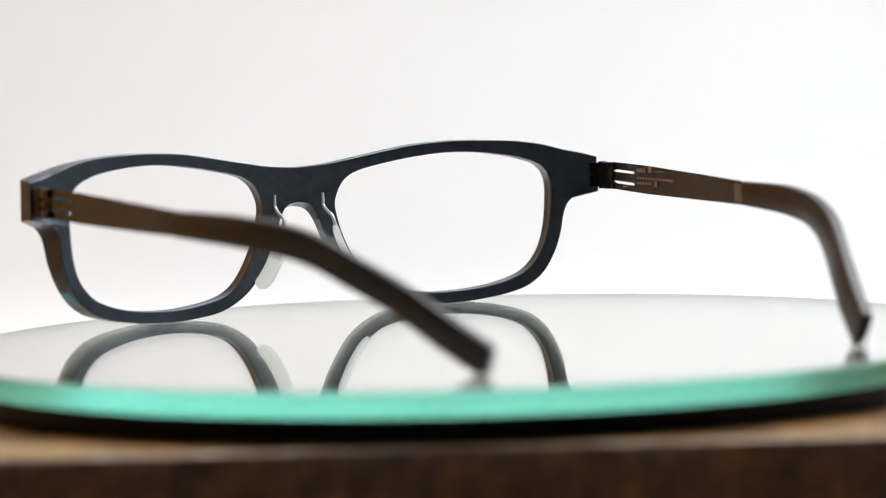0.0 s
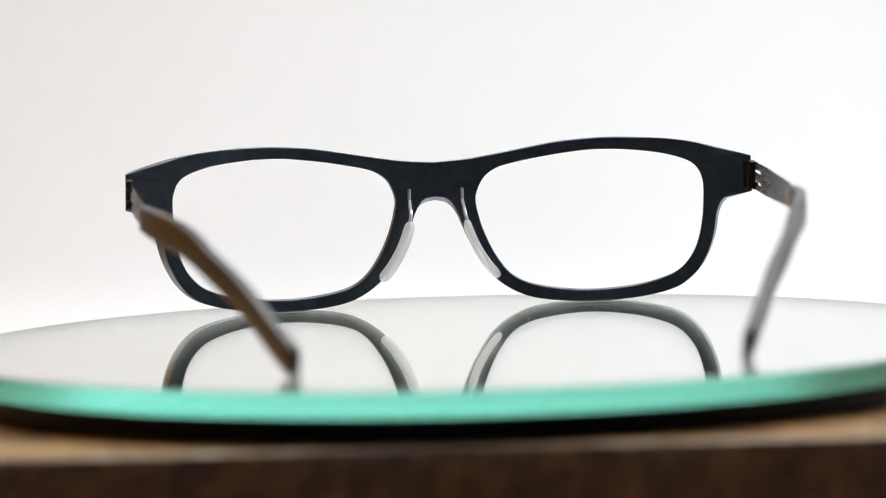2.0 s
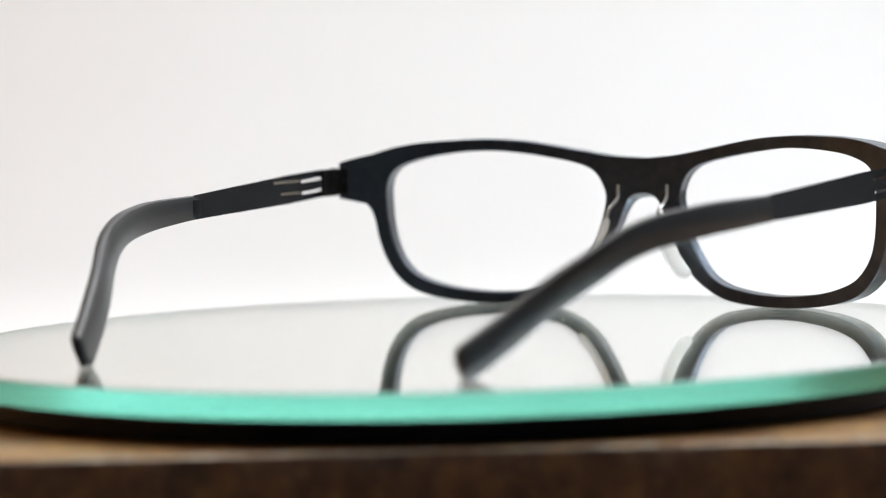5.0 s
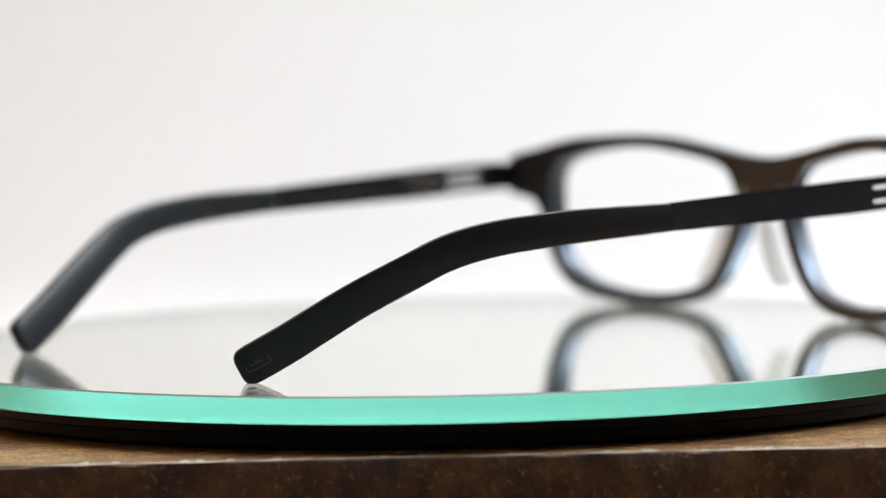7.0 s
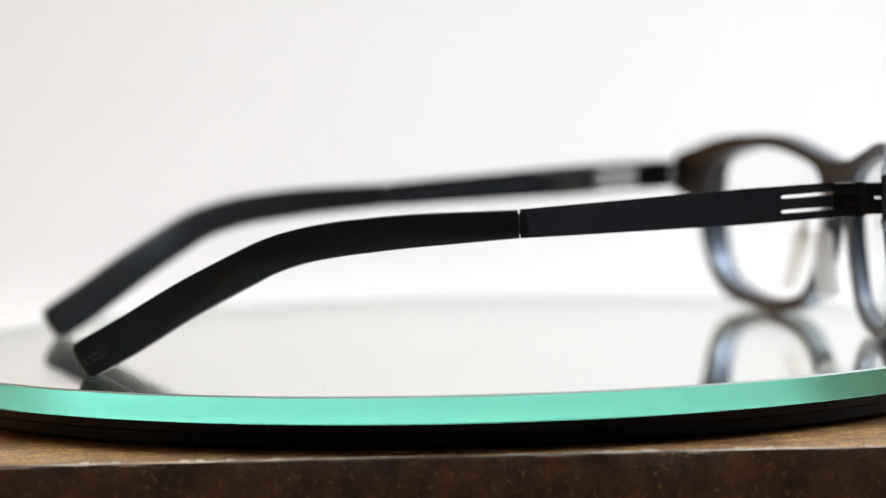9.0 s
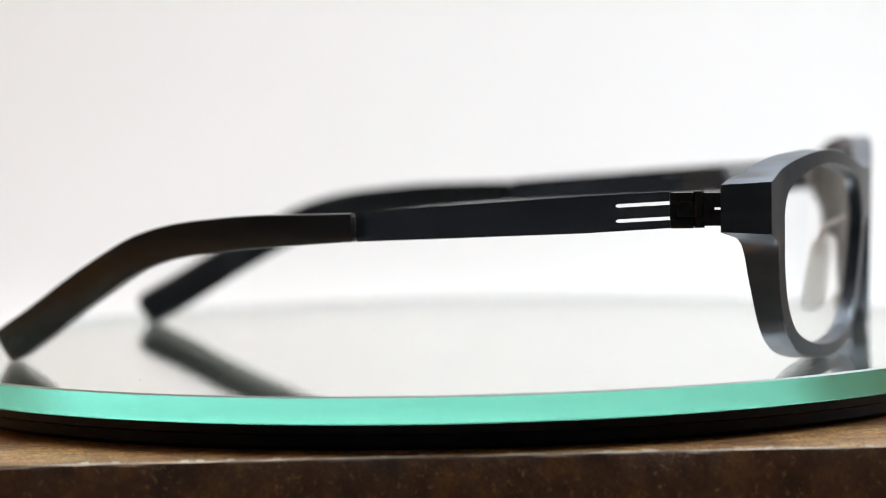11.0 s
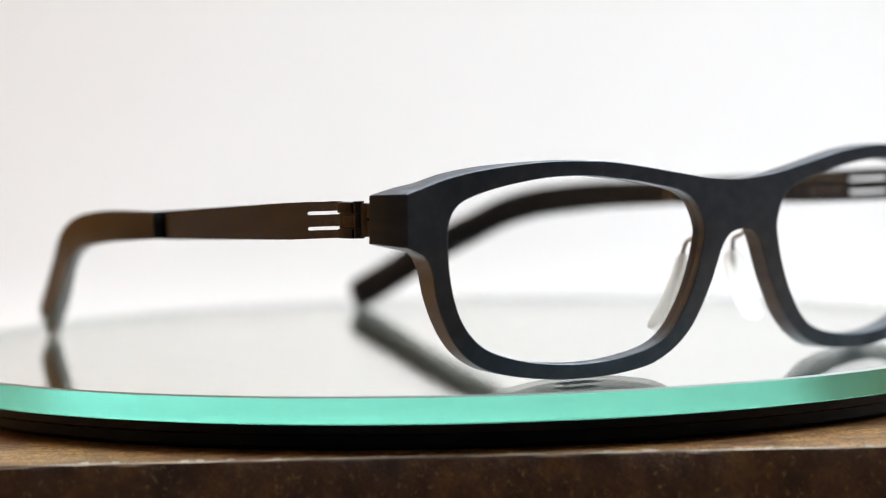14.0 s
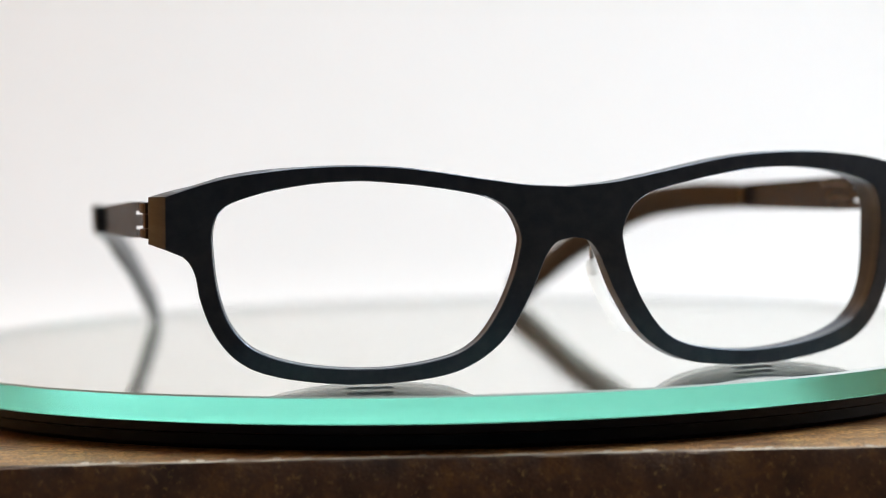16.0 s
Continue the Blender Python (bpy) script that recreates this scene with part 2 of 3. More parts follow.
def paper_sweep():
    bm = bmesh.new()
    prof = [(0.22, -0.130), (0.5, -0.130), (0.8, -0.130), (1.02, -0.130)] + [(1.02 + 0.08 * math.sin(a), -0.130 + 0.08 * (1 - math.cos(a))) for a in np.linspace(0.1, math.pi / 2, 10)] + [(1.10, 0.4), (1.10, 0.9), (1.10, 1.5)]
    back = []
    for k, (y, z) in enumerate(prof):
        a, b = prof[max(k - 1, 0)], prof[min(k + 1, len(prof) - 1)]
        d = Vector((b[0] - a[0], b[1] - a[1])).normalized()
        back.append((y + 0.0015 * d.y, z - 0.0015 * d.x))
    xs = np.linspace(-0.40, 0.56, 9)
    front_rows = [[bm.verts.new((x, y, z)) for x in xs] for y, z in prof]
    back_rows = [[bm.verts.new((x, y, z)) for x in xs] for y, z in back]
    n, m = len(prof), len(xs)
    for rows in (front_rows, back_rows):
        for a, b in zip(rows, rows[1:]):
            for k in range(m - 1):
                bm.faces.new((a[k], a[k + 1], b[k + 1], b[k]))
    for k in range(m - 1):
        bm.faces.new((front_rows[0][k], front_rows[0][k + 1], back_rows[0][k + 1], back_rows[0][k]))
        bm.faces.new((front_rows[-1][k], front_rows[-1][k + 1], back_rows[-1][k + 1], back_rows[-1][k]))
    for k in range(n - 1):
        for e in (0, m - 1):
            bm.faces.new((front_rows[k][e], front_rows[k + 1][e], back_rows[k + 1][e], back_rows[k][e]))
    tagged(part("backdrop", bm, PAPER), "seamless white paper backdrop curving up behind the stand", kind="structure")
    bm = bmesh.new()
    box(bm, -0.8, 0.8, -0.35, 1.12, -0.17, -0.1325)
    for sx in (-0.72, 0.72):
        for sy in (-0.28, 1.05):
            box(bm, sx - 0.03, sx + 0.03, sy - 0.03, sy + 0.03, -0.75, -0.17)
    tagged(part("table", bm, TABLE, smooth=False), "brown wooden table under the block and the white paper", "table")


paper_sweep()

# ---------------------------------------------------------------- wooden stand
WOOD_Z = -0.0098


def wooden_block():
    root = tagged(new("wooden_block"), "old worn wooden block with a dark flecked side, under the turntable", "wooden block")
    root.location = (0, 0, -0.1324)
    bm = bmesh.new()
    n = 480
    rng = random.Random(2)
    prof = [(0.05, 0.0), (0.02, 0.0), (-0.03, 0.0), (-0.08, 0.0), (-0.1058, 0.0), (-0.1069, -0.0001), (-0.1072, -0.0003), (-0.1074, -0.0007), (-0.1076, -0.006), (-0.1079, -0.02), (-0.1083, -0.1226)]
    rows = []
    for i in range(n + 1):
        x = -0.30 + 0.60 * i / n
        row = []
        for j, (y, z) in enumerate(prof):
            v = Vector((x, y, z + WOOD_Z + 0.1324))
            k = noise.noise((x * 90, j * 0.7, 1.0)) + 0.6 * noise.noise((x * 300, j * 0.9, 5.0))
            if 4 <= j <= 8:
                v.y += 0.00025 * k
            if 4 <= j <= 7:
                v.z -= 0.00016 * abs(k) * (1 if j > 4 else 0.3)
            row.append(bm.verts.new(v))
        rows.append(row)
    for a, b in zip(rows, rows[1:]):
        for j in range(len(prof) - 1):
            f = bm.faces.new((a[j], b[j], b[j + 1], a[j + 1]))
            f.material_index = 1 if j >= 6 else (2 if j == 5 or (j == 4 and rng.random() < 0.12) else 0)
    bl, br = bm.verts.new((-0.30, 0.05, 0.0)), bm.verts.new((0.30, 0.05, 0.0))
    bm.faces.new([r[-1] for r in rows] + [br, bl])
    bm.faces.new([r[0] for r in rows][::-1] + [bl, br])
    bm.faces.new(rows[0] + [bl])
    bm.faces.new(rows[-1][::-1] + [br])
    part("block_body", bm, [WOOD_TOP, WOOD_FRONT, WOOD_EDGE], root)


wooden_block()


# ---------------------------------------------------------------- turntable
HUB = (0.0007, -0.0017)            # the axis of the turntable


def turntable_base():
    root = tagged(new("turntable_base"), "low black plastic turntable base lying on the wood", "turntable")
    root.location = (HUB[0], HUB[1], WOOD_Z)
    bm = bmesh.new()
    lathe(bm, [(0, 0.0047), (0.1008, 0.0047), (0.1015, 0.0044), (0.1015, 0.0031), (0.1009, 0.0027), (0, 0.0027)])
    part("turning_rim", bm, BLACK, root)
    bm = bmesh.new()
    lathe(bm, [(0, 0.0026), (0.0994, 0.0026), (0.0994, 0.0008), (0.0986, 0.0), (0, 0.0)])
    part("foot_ring", bm, BLACK, root)
    return root


DISC = 0.1043


def mirror_plate():
    root = tagged(new("mirror_plate"), "round mirror plate of thick glass with a polished green edge", "mirror plate")
    bm = bmesh.new()
    c = 0.0003
    lathe(bm, [(0, 0), (DISC - c, 0), (DISC, -c), (DISC, -0.0045), (DISC - 0.0001, -0.00464), (0, -0.00464)], 256, [0, 3, 1, 1, 2])
    part("glass_disc", bm, [PLATE_FACE, PLATE_EDGE, SILVER, PLATE_BEVEL], root)
    rng = random.Random(4)
    for k in range(7):
        a, r, s = rng.uniform(0, 6.28), rng.uniform(0.03, 0.1), rng.uniform(0.00008, 0.00018)
        bm = bmesh.new()
        bmesh.ops.create_icosphere(bm, subdivisions=1, radius=s, matrix=Matrix.Translation((r * math.cos(a), r * math.sin(a), s * 0.8)) @ Matrix.Diagonal((1.4, 1, 0.8, 1)))
        part("dust_speck", bm, DUST, root, "pale speck of dust")
    return root


BASE = turntable_base()
PLATE = mirror_plate()

# ---------------------------------------------------------------- eyeglasses
# Lengths in millimetres; x to the wearer's right, y the way of sight, z up from the plate.
BROW = [(0, 32.47), (7.1, 32.97), (12.3, 33.76), (17, 34.56), (23.7, 35.75), (29.8, 36.64), (36.6, 37.09), (42.6, 37.14), (48.5, 36.84), (55.1, 36.15), (60.2, 35.25),
           (65.2, 33.86), (68.7, 32.77)]
RIM_LOW = [(68.9, 23.93), (66.8, 23.04), (65.1, 21.65), (64, 19.26), (63.3, 15.39), (62, 11.32), (59.9, 7.45), (57.3, 4.67), (53.6, 2.58), (47, 0.99), (37.5, 0.00), (30,
           0.20), (22.6, 1.09), (18, 2.68), (14.1, 5.16), (11.1, 8.34), (7.9, 13.70), (6, 17.97), (5, 20.36), (3.6, 22.45), (2, 23.45), (0, 23.8)]
OPENING = [(9.3, 24.82), (10.9, 28.40), (13.4, 30.49), (17, 31.68), (23.6, 32.97), (29.8, 33.86), (36.4, 34.46), (44, 34.26), (51.5, 33.17), (57.2, 31.58), (59.6, 30.09),
           (60.8, 27.90), (61.2, 24.82), (60.7, 18.37), (59.3, 12.71), (57, 8.74), (53.4, 5.86), (46.5, 3.72), (38, 2.73), (30, 2.88), (21.5, 4.37), (16.8, 6.95), (13.2,
           11.72), (10.7, 17.18), (9.4, 22.04)]
CENTRE = np.array((35.0, 19.0))


def lean(z):
    return -0.045 * max(0.0, 24.0 - z)


def face_y(x, z):
    return 83.2 - 10.4 * (x / 68.5) ** 2 + 0.8 * step(62.0, 68.5, x) + lean(z)


def back_y(x, z):
    return 79.7 - 12.2 * (x / 68.5) ** 2 - 1.2 * step(45.0, 66.0, x) * step(10.0, 24.0, z) - 1.2 * step(64.2, 65.4, x) * step(22.0, 23.9, z) + lean(z)


def on_loop(loop, angle):
    """Where the ray from the lens centre at that angle meets a closed loop."""
    d = np.array((math.cos(angle), math.sin(angle)))
    a = loop - CENTRE
    b = np.roll(loop, -1, 0) - CENTRE
    e = b - a
    den = d[0] * e[:, 1] - d[1] * e[:, 0]
    den[np.abs(den) < 1e-9] = 1e-9
    t = (a[:, 0] * e[:, 1] - a[:, 1] * e[:, 0]) / den
    u = (a[:, 0] * d[1] - a[:, 1] * d[0]) / den
    ok = (t > 0) & (u >= -1e-6) & (u <= 1 + 1e-6)
    return CENTRE + d * t[ok].max()


def front_frame(parent):
    brow, low = spline(BROW, 160), spline(RIM_LOW, 260)
    bridge = np.stack([np.zeros(30), np.linspace(RIM_LOW[-1][1], BROW[0][1], 32)[1:-1]], 1)
    outer = np.concatenate([brow, low, bridge])
    opening = spline(OPENING, 300, True)
    ang = list(np.linspace(-math.pi, math.pi, 220, endpoint=False))
    for q in (BROW[0], BROW[-1], RIM_LOW[0], RIM_LOW[-1]):
        ang.append(math.atan2(q[1] - CENTRE[1], q[0] - CENTRE[0]))
    low_end, arch_end = math.atan2(13.7 - CENTRE[1], 7.9 - CENTRE[0]), math.atan2(RIM_LOW[-1][1] - CENTRE[1], -CENTRE[0])
    ang += [a if a < math.pi else a - 2 * math.pi for a in np.linspace(arch_end + 0.002, low_end + 2 * math.pi, 46)]     # finer round the arch
    ang = sorted(ang)
    bm = bmesh.new()
    c = 0.16
    for side in (1, -1):
        rings, flat = [], []
        for a in ang:
            o, i = on_loop(outer, a), on_loop(opening, a)
            centre_line = o[0] < 0.02
            if centre_line:
                o[0] = 0.0
            w = (o - i) / np.linalg.norm(o - i)
            co = 0.0 if centre_line else c

            def at(p, y):
                back = face_y(*p) - y
                block = step(61.0, 66.5, p[0]) * step(22.8, 23.95, p[1])    # the end pieces flare a little to the rear
                square = -back * 20.8 * p[0] / 68.5 ** 2                   # the rims stand square to the curved face
                x = p[0] + block * 1.1 * step(0.0, 4.0, back) * step(61.0, 68.7, p[0]) + (1.0 - block) * square
                lift = 1.0 * step(0.0, 3.5, back) * step(6.5, 2.5, p[0]) * step(30.0, 25.0, p[1])   # the arch under the bridge is cut aslant
                lift += (0.25 * step(44.0, 54.0, p[0]) - 0.6 * step(60.0, 67.0, p[0])) * step(0.5, 5.0, back) * step(28.0, 33.0, p[1])   # the end pieces taper to the rear
                lift += 0.5 * step(0.5, 5.0, back) * step(63.0, 66.0, p[0]) * step(26.5, 24.0, p[1])
                return bm.verts.new((side * x / 1000, y / 1000, (p[1] + lift) / 1000))
            ring = []
            i0, o0 = i + w * c, o - w * co
            for f in (0.0, 0.33, 0.67, 1.0):
                p = i0 + (o0 - i0) * f
                ring.append(at(p, face_y(*p)))
            ring.append(at(o, face_y(*o) - co))
            ring.append(at(o, back_y(*o) + co))
            for f in (1.0, 0.67, 0.33, 0.0):
                p = i0 + (o0 - i0) * f
                ring.append(at(p, back_y(*p)))
            fy, by = face_y(*i), back_y(*i)
            ring.append(at(i, by + c))
            ring.append(at(i, fy * 0.4 + by * 0.6))
            ring.append(at(i + w * 0.10, fy * 0.5 + by * 0.5))
            ring.append(at(i, fy * 0.6 + by * 0.4))
            ring.append(at(i, fy - c))
            rings.append(ring)
            flat.append(centre_line)
        m = len(rings[0])
        for k in range(len(rings)):
            r0, r1 = rings[k], rings[(k + 1) % len(rings)]
            for j in range(m):
                if flat[k] and flat[(k + 1) % len(rings)] and j in (3, 4, 5):
                    continue
                j2 = (j + 1) % m
                bm.faces.new((r0[j], r0[j2], r1[j2], r1[j]) if side > 0 else (r0[j], r1[j], r1[j2], r0[j2]))
    bmesh.ops.remove_doubles(bm, verts=bm.verts, dist=2e-6)
    bmesh.ops.dissolve_degenerate(bm, dist=1e-7, edges=bm.edges)
    return part("front_frame", bm, METAL, parent, "dark anthracite milled front with thick rims")


def lens(parent, side):
    loop = spline(OPENING, 90, True)
    bm = bmesh.new()
    sheets = []
    for dy in (0.5, -0.5):
        rings = []
        for f in (1.011, 0.75, 0.5, 0.25):
            pts = CENTRE + (loop - CENTRE) * f
            rings.append([bm.verts.new((side * p[0] * (1.0 - (1.75 - dy) * 20.8 / 68.5 ** 2) / 1000, (face_y(*p) - 1.75 + dy) / 1000, p[1] / 1000)) for p in pts])
        mid = bm.verts.new((side * CENTRE[0] / 1000, (face_y(*CENTRE) - 1.75 + dy) / 1000, CENTRE[1] / 1000))
        for a, b in zip(rings, rings[1:]):
            for k in range(90):
                bm.faces.new((a[k], a[(k + 1) % 90], b[(k + 1) % 90], b[k]))
        for k in range(90):
            bm.faces.new((rings[-1][k], rings[-1][(k + 1) % 90], mid))
        sheets.append(rings[0])
    for k in range(90):
        bm.faces.new((sheets[0][k], sheets[0][(k + 1) % 90], sheets[1][(k + 1) % 90], sheets[1][k]))
    ob = part("lens", bm, LENS, parent, "clear thin lens")
    ob.visible_shadow = False
    return ob


PLAN = [(-78.0, 38.4), (-58.0, 47.5), (-43.0, 55.6), (-23.0, 62.3), (1.0, 66.0), (32.0, 68.0), (65.0, 69.6)]
PLAN_Y = spline(PLAN, 200)


def plan_x(y):
    return float(np.interp(y, PLAN_Y[:, 0], PLAN_Y[:, 1]))


def plan_normal(y):
    d = Vector((plan_x(y + 0.5) - plan_x(y - 0.5), 1.0, 0)).normalized()
    return Vector((d.y, -d.x, 0))


def temple_sleeve(parent, side):
    spread = 1.1 if side > 0 else 0.0      # one temple is bent a little wider
    line = spline([(0.02, 25.69, 5.0), (-17.55, 25.0, 5.85), (-27.41, 24.16, 6.1), (-32.35, 23.56, 6.2), (-37.28, 22.57, 6.3), (-42.21, 20.99, 6.45), (-47.15, 18.51, 6.6), (-56.52, 13.27, 6.85), (-66.39, 7.03, 7.1), (-74.7, 2.25, 7.1)], 64)
    line = np.concatenate([line[:-2], line[-2] + (line[-1] - line[-2]) * np.array([[0.0], [0.3], [0.5], [0.68], [0.82], [0.92], [1.0]])])
    bm = bmesh.new()
    rings = []
    n = len(line)
    for i, (y, z, w) in enumerate(line):
        d = line[min(i + 1, n - 1)][:2] - line[max(i - 1, 0)][:2]
        d = d / np.linalg.norm(d)
        up = Vector((0, d[1], -d[0]))
        if up.z < 0:
            up = -up
        s = np.linalg.norm(line[-1][:2] - line[i][:2])
        hw = w / 2
        if s < 2.0:
            hw -= 2.0 - math.sqrt(max(0.0, 2.0 ** 2 - (2.0 - s) ** 2))
        th = 1.05
        if s < 0.6:
            th -= 0.35 * (0.6 - s) / 0.6
        out = plan_normal(y)
        c = 0.4
        sec = [(hw, th - c), (hw - c * 0.3, th - c * 0.3), (hw - c, th), (0, th + 0.06), (-hw + c, th), (-hw + c * 0.3, th - c * 0.3), (-hw, th - c),
               (-hw, -th + c), (-hw + c * 0.3, -th + c * 0.3), (-hw + c, -th), (0, -th - 0.06), (hw - c, -th), (hw - c * 0.3, -th + c * 0.3), (hw, -th + c)]
        base = Vector((plan_x(y) + spread * step(-34.0, -60.0, y), y, z))
        ring = []
        for u, v in sec:
            q = base + up * u + out * v
            ring.append(bm.verts.new((side * q.x / 1000, q.y / 1000, max(q.z, 0.0) / 1000)))
        rings.append(ring)
    m = len(rings[0])
    for a, b in zip(rings, rings[1:]):
        for k in range(m):
            bm.faces.new((a[k], a[(k + 1) % m], b[(k + 1) % m], b[k]))
    bm.faces.new(rings[0])
    bm.faces.new(rings[-1])
    ob = part("temple_sleeve", bm, SLEEVE, parent, "black curved temple sleeve with a rounded tip")
    # square etched mark near the tip, on the outer face
    bm = bmesh.new()
    along = Vector((0, line[-1][0] - line[-8][0], line[-1][1] - line[-8][1])).normalized()
    up = Vector((0, -along.z, along.y))
    if up.z < 0:
        up = -up
    mid = Vector((0, -72.3, 4.5))

    def bar(a, b, w):
        d = Vector((b[0] - a[0], b[1] - a[1], 0))
        nrm = Vector((-d.y, d.x, 0)).normalized() * w / 2
        quad = []
        for p, sgn in ((a, 1), (b, 1), (b, -1), (a, -1)):
            u, v = p[0] + sgn * nrm.x, p[1] + sgn * nrm.y
            q = mid - along * u + up * v
            q = Vector((plan_x(q.y) + spread, q.y, q.z)) + plan_normal(q.y) * 1.18
            quad.append(bm.verts.new((side * q.x / 1000, q.y / 1000, q.z / 1000)))
        bm.faces.new(quad)
    for a, b in (((-2, -1.7), (2, -1.7)), ((2, -1.7), (2, 1.7)), ((2, 1.7), (-2, 1.7)), ((-2, -1.7), (-2, 1.7)), ((-1.2, 0.9), (-1.2, -0.8)), ((-1.2, -0.8), (1.0, -0.8)), ((-2, 0.4), (0.2, -0.6)), ((0.2, -0.6), (0.7, 0.9)), ((0.7, 0.9), (2, 0.2))):
        bar(a, b, 0.16)
    part("etched_mark", bm, ETCH, ob, "faint grey etched square mark", smooth=False)
    return ob


def temple_arm(parent, side):
    def top(y):
        return float(np.interp(y, (0.4, 41.0, 57.0), (28.25, 30.7, 31.35)))

    def bot(y):
        return float(np.interp(y, (0.4, 41.0, 57.0), (23.15, 24.35, 25.2)))
    ys = list(np.linspace(0.4, 46.9, 26)) + [47.3, 50.0, 53.0, 56.8]
    bm = bmesh.new()
    cols = []
    for y in ys:
        g = 0.3 if y > 47.0 else 0.06
        lo, hi = 26.4 + (y - 46.9) * 0.047, 29.0 + (y - 46.9) * 0.047
        zs = (bot(y), lo - g, lo + g, hi - g, hi + g, top(y)) if y > 40 else [bot(y) + (top(y) - bot(y)) * k for k in (0, 0.28, 0.33, 0.69, 0.74, 1)]
        x = plan_x(y)
        cols.append([bm.verts.new((side * (x - 0.35) / 1000, y / 1000, z / 1000)) for z in zs])
    for i, (a, b) in enumerate(zip(cols, cols[1:])):
        for k in range(5):
            if k in (1, 3) and ys[i] > 46.8:
                continue
            bm.faces.new((a[k], b[k], b[k + 1], a[k + 1]) if side > 0 else (a[k], a[k + 1], b[k + 1], b[k]))
    bmesh.ops.solidify(bm, geom=bm.faces[:], thickness=0.0007)
    arm = part("temple_arm", bm, SHEET, parent, "dark flat sheet-metal temple with two slots")
    # printed lines on the inner face
    bm = bmesh.new()

    def mark(y0, y1, z0, z1):
        quad = []
        for y, z in ((y0, z0), (y1, z0), (y1, z1), (y0, z1)):
            quad.append(bm.verts.new((side * (plan_x(y) - 0.75) / 1000, y / 1000, z / 1000)))
        bm.faces.new(quad)
    if side > 0:
        for k in range(5):
            mark(45.3 - k * 0.85, 44.75 - k * 0.85, 29.2, 30.2 - 0.25 * (k % 2))
        mark(40.2, 38.6, 29.2, 30.6)
        mark(37.6, 33.2, 29.35, 29.6)
        for k in range(13):
            mark(45.3 - k * 1.25, 44.4 - k * 1.25, 27.7 - k * 0.03, 28.25 - k * 0.03)
        for k in range(6):
            mark(45.3 - k * 1.2, 44.5 - k * 1.2, 26.5, 27.0)
        mark(37.4, 36.2, 26.0, 27.2)
        mark(51.5, 50.0, 25.75, 26.0)
    else:
        for k in range(9):
            mark(45.3 - k * 1.25, 44.4 - k * 1.25, 29.0, 29.5)
        for k in range(7):
            mark(45.3 - k * 1.2, 44.5 - k * 1.2, 26.4, 26.9)
    part("printed_lines", bm, PRINT, arm, "pale gold printed lines", smooth=False)
    bm = bmesh.new()
    y0, y1 = -0.9, 1.9
    x0 = plan_x(0.5)
    xs = sorted((side * (x0 - 1.35) / 1000, side * (x0 - 0.7) / 1000))
    box(bm, xs[0], xs[1], y0 / 1000, y1 / 1000, 0.0239, 0.0275, 0.0002)
    part("end_clip", bm, PRINT if side > 0 else SHEET, arm, "small pale metal clip", smooth=False)
    return arm


def hinge(parent, side):
    def piece(bm, x0, x1, y0, y1, z0, z1, b=0.2):
        xs = sorted((side * x0 / 1000, side * x1 / 1000))
        box(bm, xs[0], xs[1], y0 / 1000, y1 / 1000, z0 / 1000, z1 / 1000, b / 1000)
    bm = bmesh.new()
    piece(bm, 68.1, 69.3, 61.4, 63.9, 25.5, 31.1)
    piece(bm, 68.1, 69.3, 63.8, 67.0, 25.5, 28.2)
    piece(bm, 68.1, 69.3, 63.8, 67.0, 28.6, 31.1)
    h = part("hinge", bm, HINGE, parent, "screwless folded sheet-metal hinge")
    for z0, z1 in ((29.35, 31.25), (25.1, 26.75)):
        bm = bmesh.new()
        piece(bm, 68.3, 69.75, 56.4, 60.4, z0, z1, 0.35)
        part("hinge_lug", bm, HINGE, h)
    bm = bmesh.new()
    piece(bm, 68.4, 69.1, 56.3, 61.6, 25.6, 31.0, 0.1)
    piece(bm, 68.5, 69.45, 57.6, 61.2, 27.1, 28.9, 0.25)
    part("hinge_tongue", bm, HINGE, h)
    bm = bmesh.new()
    for z0, z1 in ((25.2, 26.9), (27.0, 29.4), (29.5, 31.4)):
        bmesh.ops.create_cone(bm, cap_ends=True, segments=18, radius1=0.0009, radius2=0.0009, depth=(z1 - z0) / 1000,
                              matrix=Matrix.Translation((side * 0.0689, 0.0613, (z0 + z1) / 2000)))
    part("hinge_barrel", bm, HINGE, h)
    return h


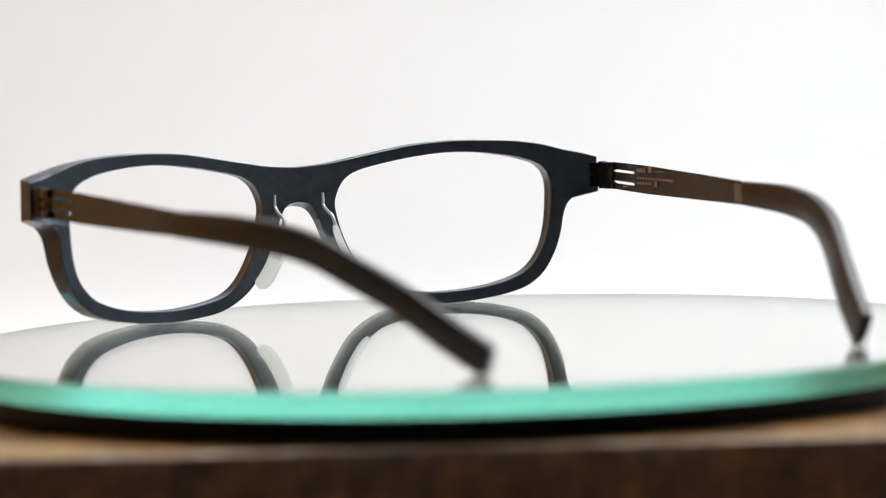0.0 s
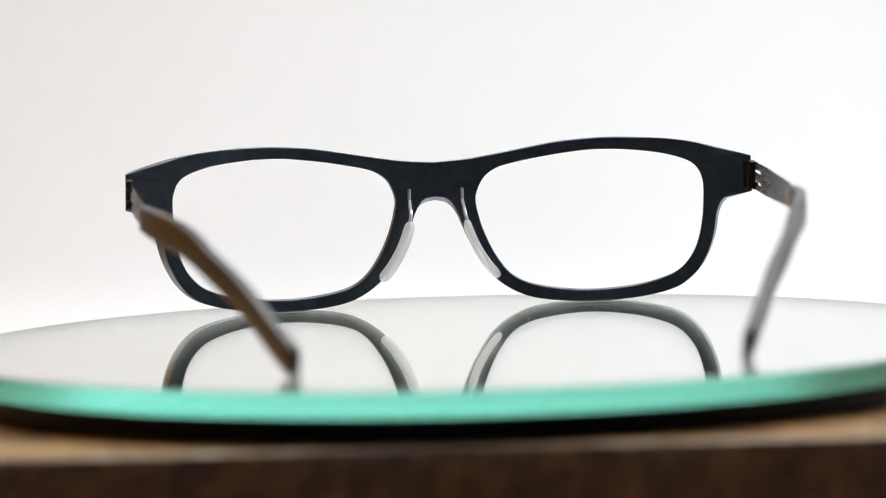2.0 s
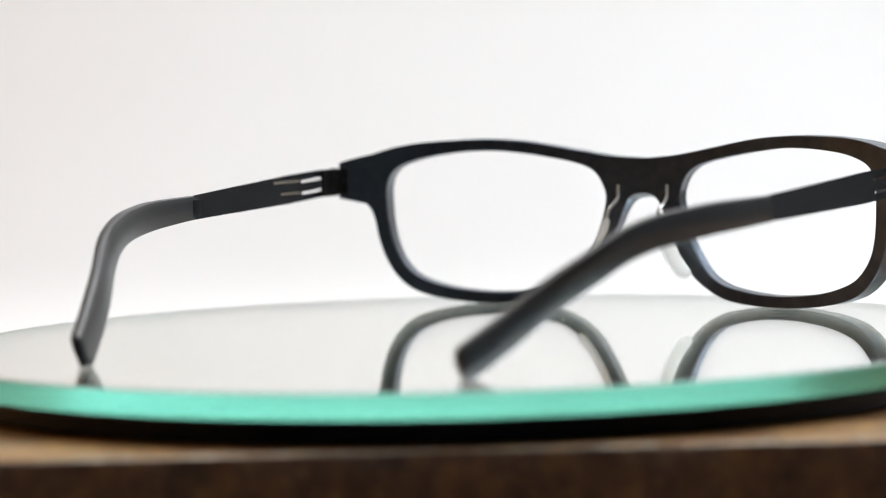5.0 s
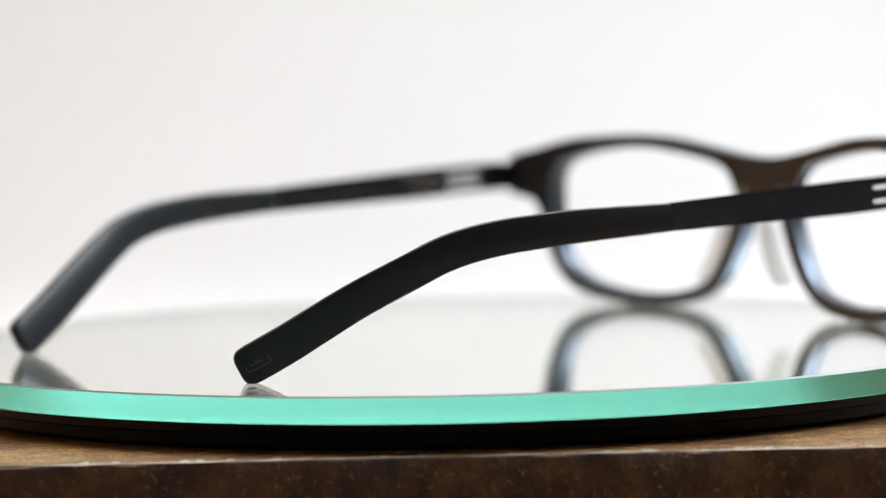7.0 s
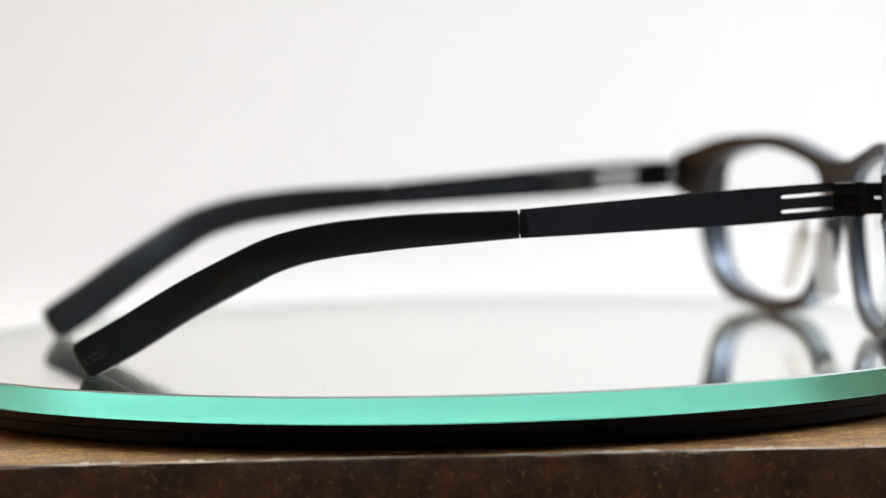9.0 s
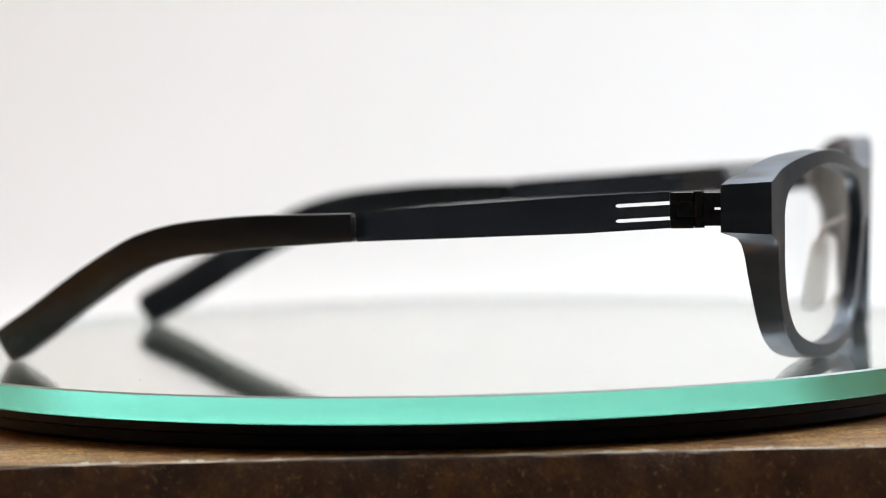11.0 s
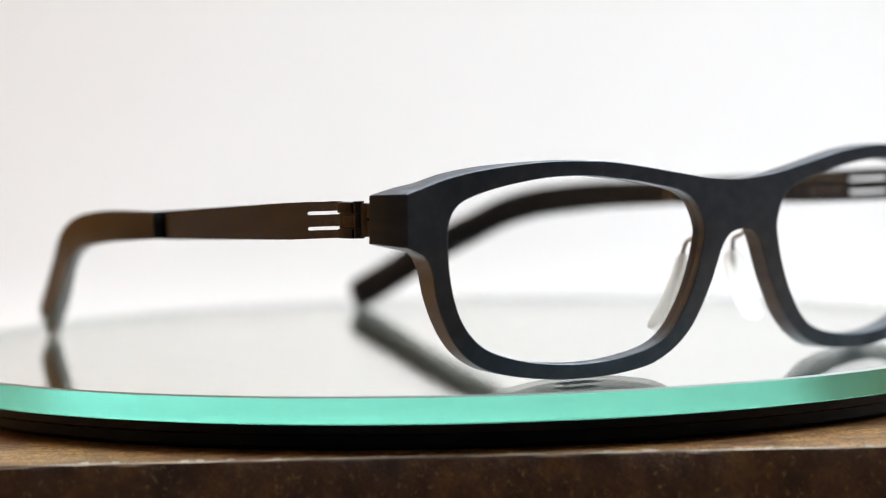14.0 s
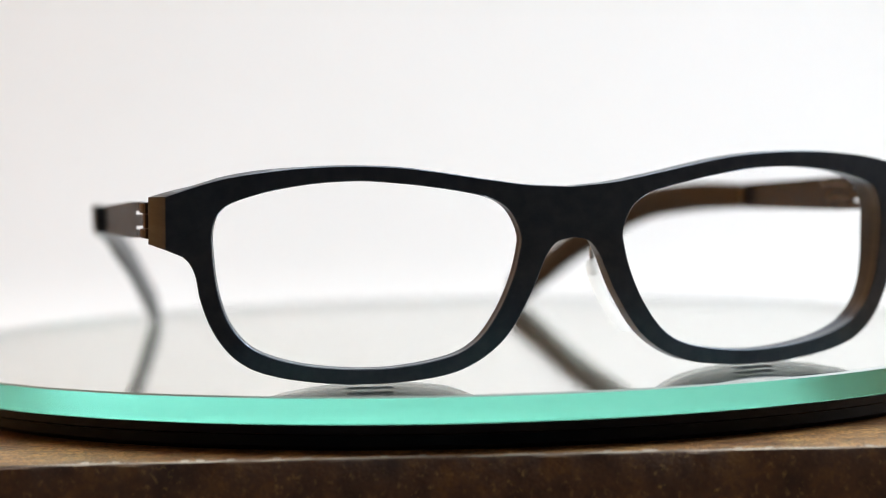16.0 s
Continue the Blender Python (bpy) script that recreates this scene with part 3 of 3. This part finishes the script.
def nose_pad(parent, side):
    bm = bmesh.new()
    tube(bm, [(side * x / 1000, y / 1000, z / 1000) for x, y, z in ((6.0, 79.75, 26.6), (6.05, 79.7, 25.0), (6.0, 79.4, 23.7), (6.1, 77.4, 22.4), (6.1, 75.2, 21.4), (6.5, 74.5, 19.2), (7.3, 74.3, 16.6))], 0.00042)
    w = part("nose_wire", bm, WIRE, parent, "bent bright steel nose-pad wire")
    bm = bmesh.new()
    line = spline([(6.3, 74.6, 19.5), (7.2, 74.4, 16.4), (8.8, 74.0, 12.8), (11.0, 73.7, 9.3), (13.4, 73.6, 6.5)], 26)
    rings = []
    n = len(line)
    for i, p in enumerate(line):
        d = Vector(line[min(i + 1, n - 1)] - line[max(i - 1, 0)]).normalized()
        flat = Vector((0.35, 0.94, 0.0))
        flat = (flat - d * flat.dot(d)).normalized()
        thin = d.cross(flat)
        s = min(i, n - 1 - i) / (n - 1) * 15.5
        k = 1.0 if s > 1.8 else math.sqrt(max(0.03, 1 - ((1.8 - s) / 1.8) ** 2))
        hw, ht = 2.2 * k * (0.85 + 0.25 * i / n), 0.75 * (0.45 + 0.55 * k)
        ring = []
        for a in np.linspace(0, 2 * math.pi, 16, endpoint=False):
            ca, sa = math.cos(a), math.sin(a)
            q = Vector(p) + flat * hw * math.copysign(abs(ca) ** 0.6, ca) + thin * ht * math.copysign(abs(sa) ** 0.6, sa)
            ring.append(bm.verts.new((side * q.x / 1000, q.y / 1000, q.z / 1000)))
        rings.append(ring)
    for a, b in zip(rings, rings[1:]):
        for k in range(16):
            bm.faces.new((a[k], a[(k + 1) % 16], b[(k + 1) % 16], b[k]))
    bm.faces.new(rings[0])
    bm.faces.new(rings[-1])
    part("nose_pad", bm, SILICONE, w, "milky translucent silicone nose pad")
    bm = bmesh.new()
    rings = []
    for i in range(1, n - 4):
        p, d = line[i], Vector(line[i + 1] - line[i - 1]).normalized()
        flat = Vector((0.35, 0.94, 0.0))
        flat = (flat - d * flat.dot(d)).normalized()
        thin = d.cross(flat)
        hw = 0.75 if 3 <= i <= n - 8 else 0.55
        rings.append([bm.verts.new(Vector((side * q.x, q.y, q.z)) / 1000) for q in (Vector(p) + flat * u + thin * v for u, v in ((hw, 0.22), (-hw, 0.22), (-hw, -0.22), (hw, -0.22)))])
    for a, b in zip(rings, rings[1:]):
        for k in range(4):
            bm.faces.new((a[k], a[(k + 1) % 4], b[(k + 1) % 4], b[k]))
    bm.faces.new(rings[0])
    bm.faces.new(rings[-1])
    part("pad_core", bm, CORE, w, "pale flat core inside the nose pad")


def eyeglasses():
    root = tagged(new("eyeglasses"), "dark metal eyeglasses with open temples standing on the mirror plate", "eyeglasses")
    front_frame(root)
    for side in (1, -1):
        lens(root, side)
        hinge(root, side)
        temple_arm(root, side)
        temple_sleeve(root, side)
        nose_pad(root, side)
    return root


GLASSES = eyeglasses()

# ---------------------------------------------------------------- movement
TURN = [(0, 29.29), (0.5, 23.53), (1, 17.52), (1.5, 11.64), (2, 5.71), (2.5, 0.05), (3, -6.01), (3.5, -11.95), (4, -17.98), (4.2, -20.41), (5.25, -33.17), (6.3, -45.93),
        (6.5, -48.36), (7, -54.65), (7.5, -59.95), (7.7, -64.02), (7.8, -66.84), (7.9, -68.53), (8, -69.19), (8.1, -69.06), (8.2, -69.25), (8.3, -70.38), (8.5, -72.81), (9,
        -78.90), (9.2, -81.36), (10.25, -94.04), (11.3, -106.72), (11.5, -109.28), (12, -115.19), (12.5, -121.05), (13, -127.01), (13.5, -132.86), (14, -139.06), (14.5, -145.02),
        (15, -150.83), (15.5, -156.93), (16, -163.16)]
OFF = Vector((0.0031, -0.0019, -0.0001))   # the glasses stand a little off the axis
LEVEL = 0.14                        # the stand is not quite level


def motions():
    walk(PLATE, [(t, pose(HUB[0], HUB[1], 0, LEVEL, 0, 0) @ pose(0, 0, 0, 0, 0, a)) for t, a in TURN])
    walk(GLASSES, [(t, pose(0, 0, 0, LEVEL, 0, 0) @ pose(0, 0, 0, 0, 0, a) @ Matrix.Translation(OFF)) for t, a in TURN])
    mark = new("focus_mark")
    cam.data.dof.focus_object = mark
    walk(mark, [(t, Matrix.Translation(EYE + AIM * d)) for t, d in ((0.0, 0.683), (4.2, 0.683), (6.4, 0.528), (16.0, 0.528))])


motions()
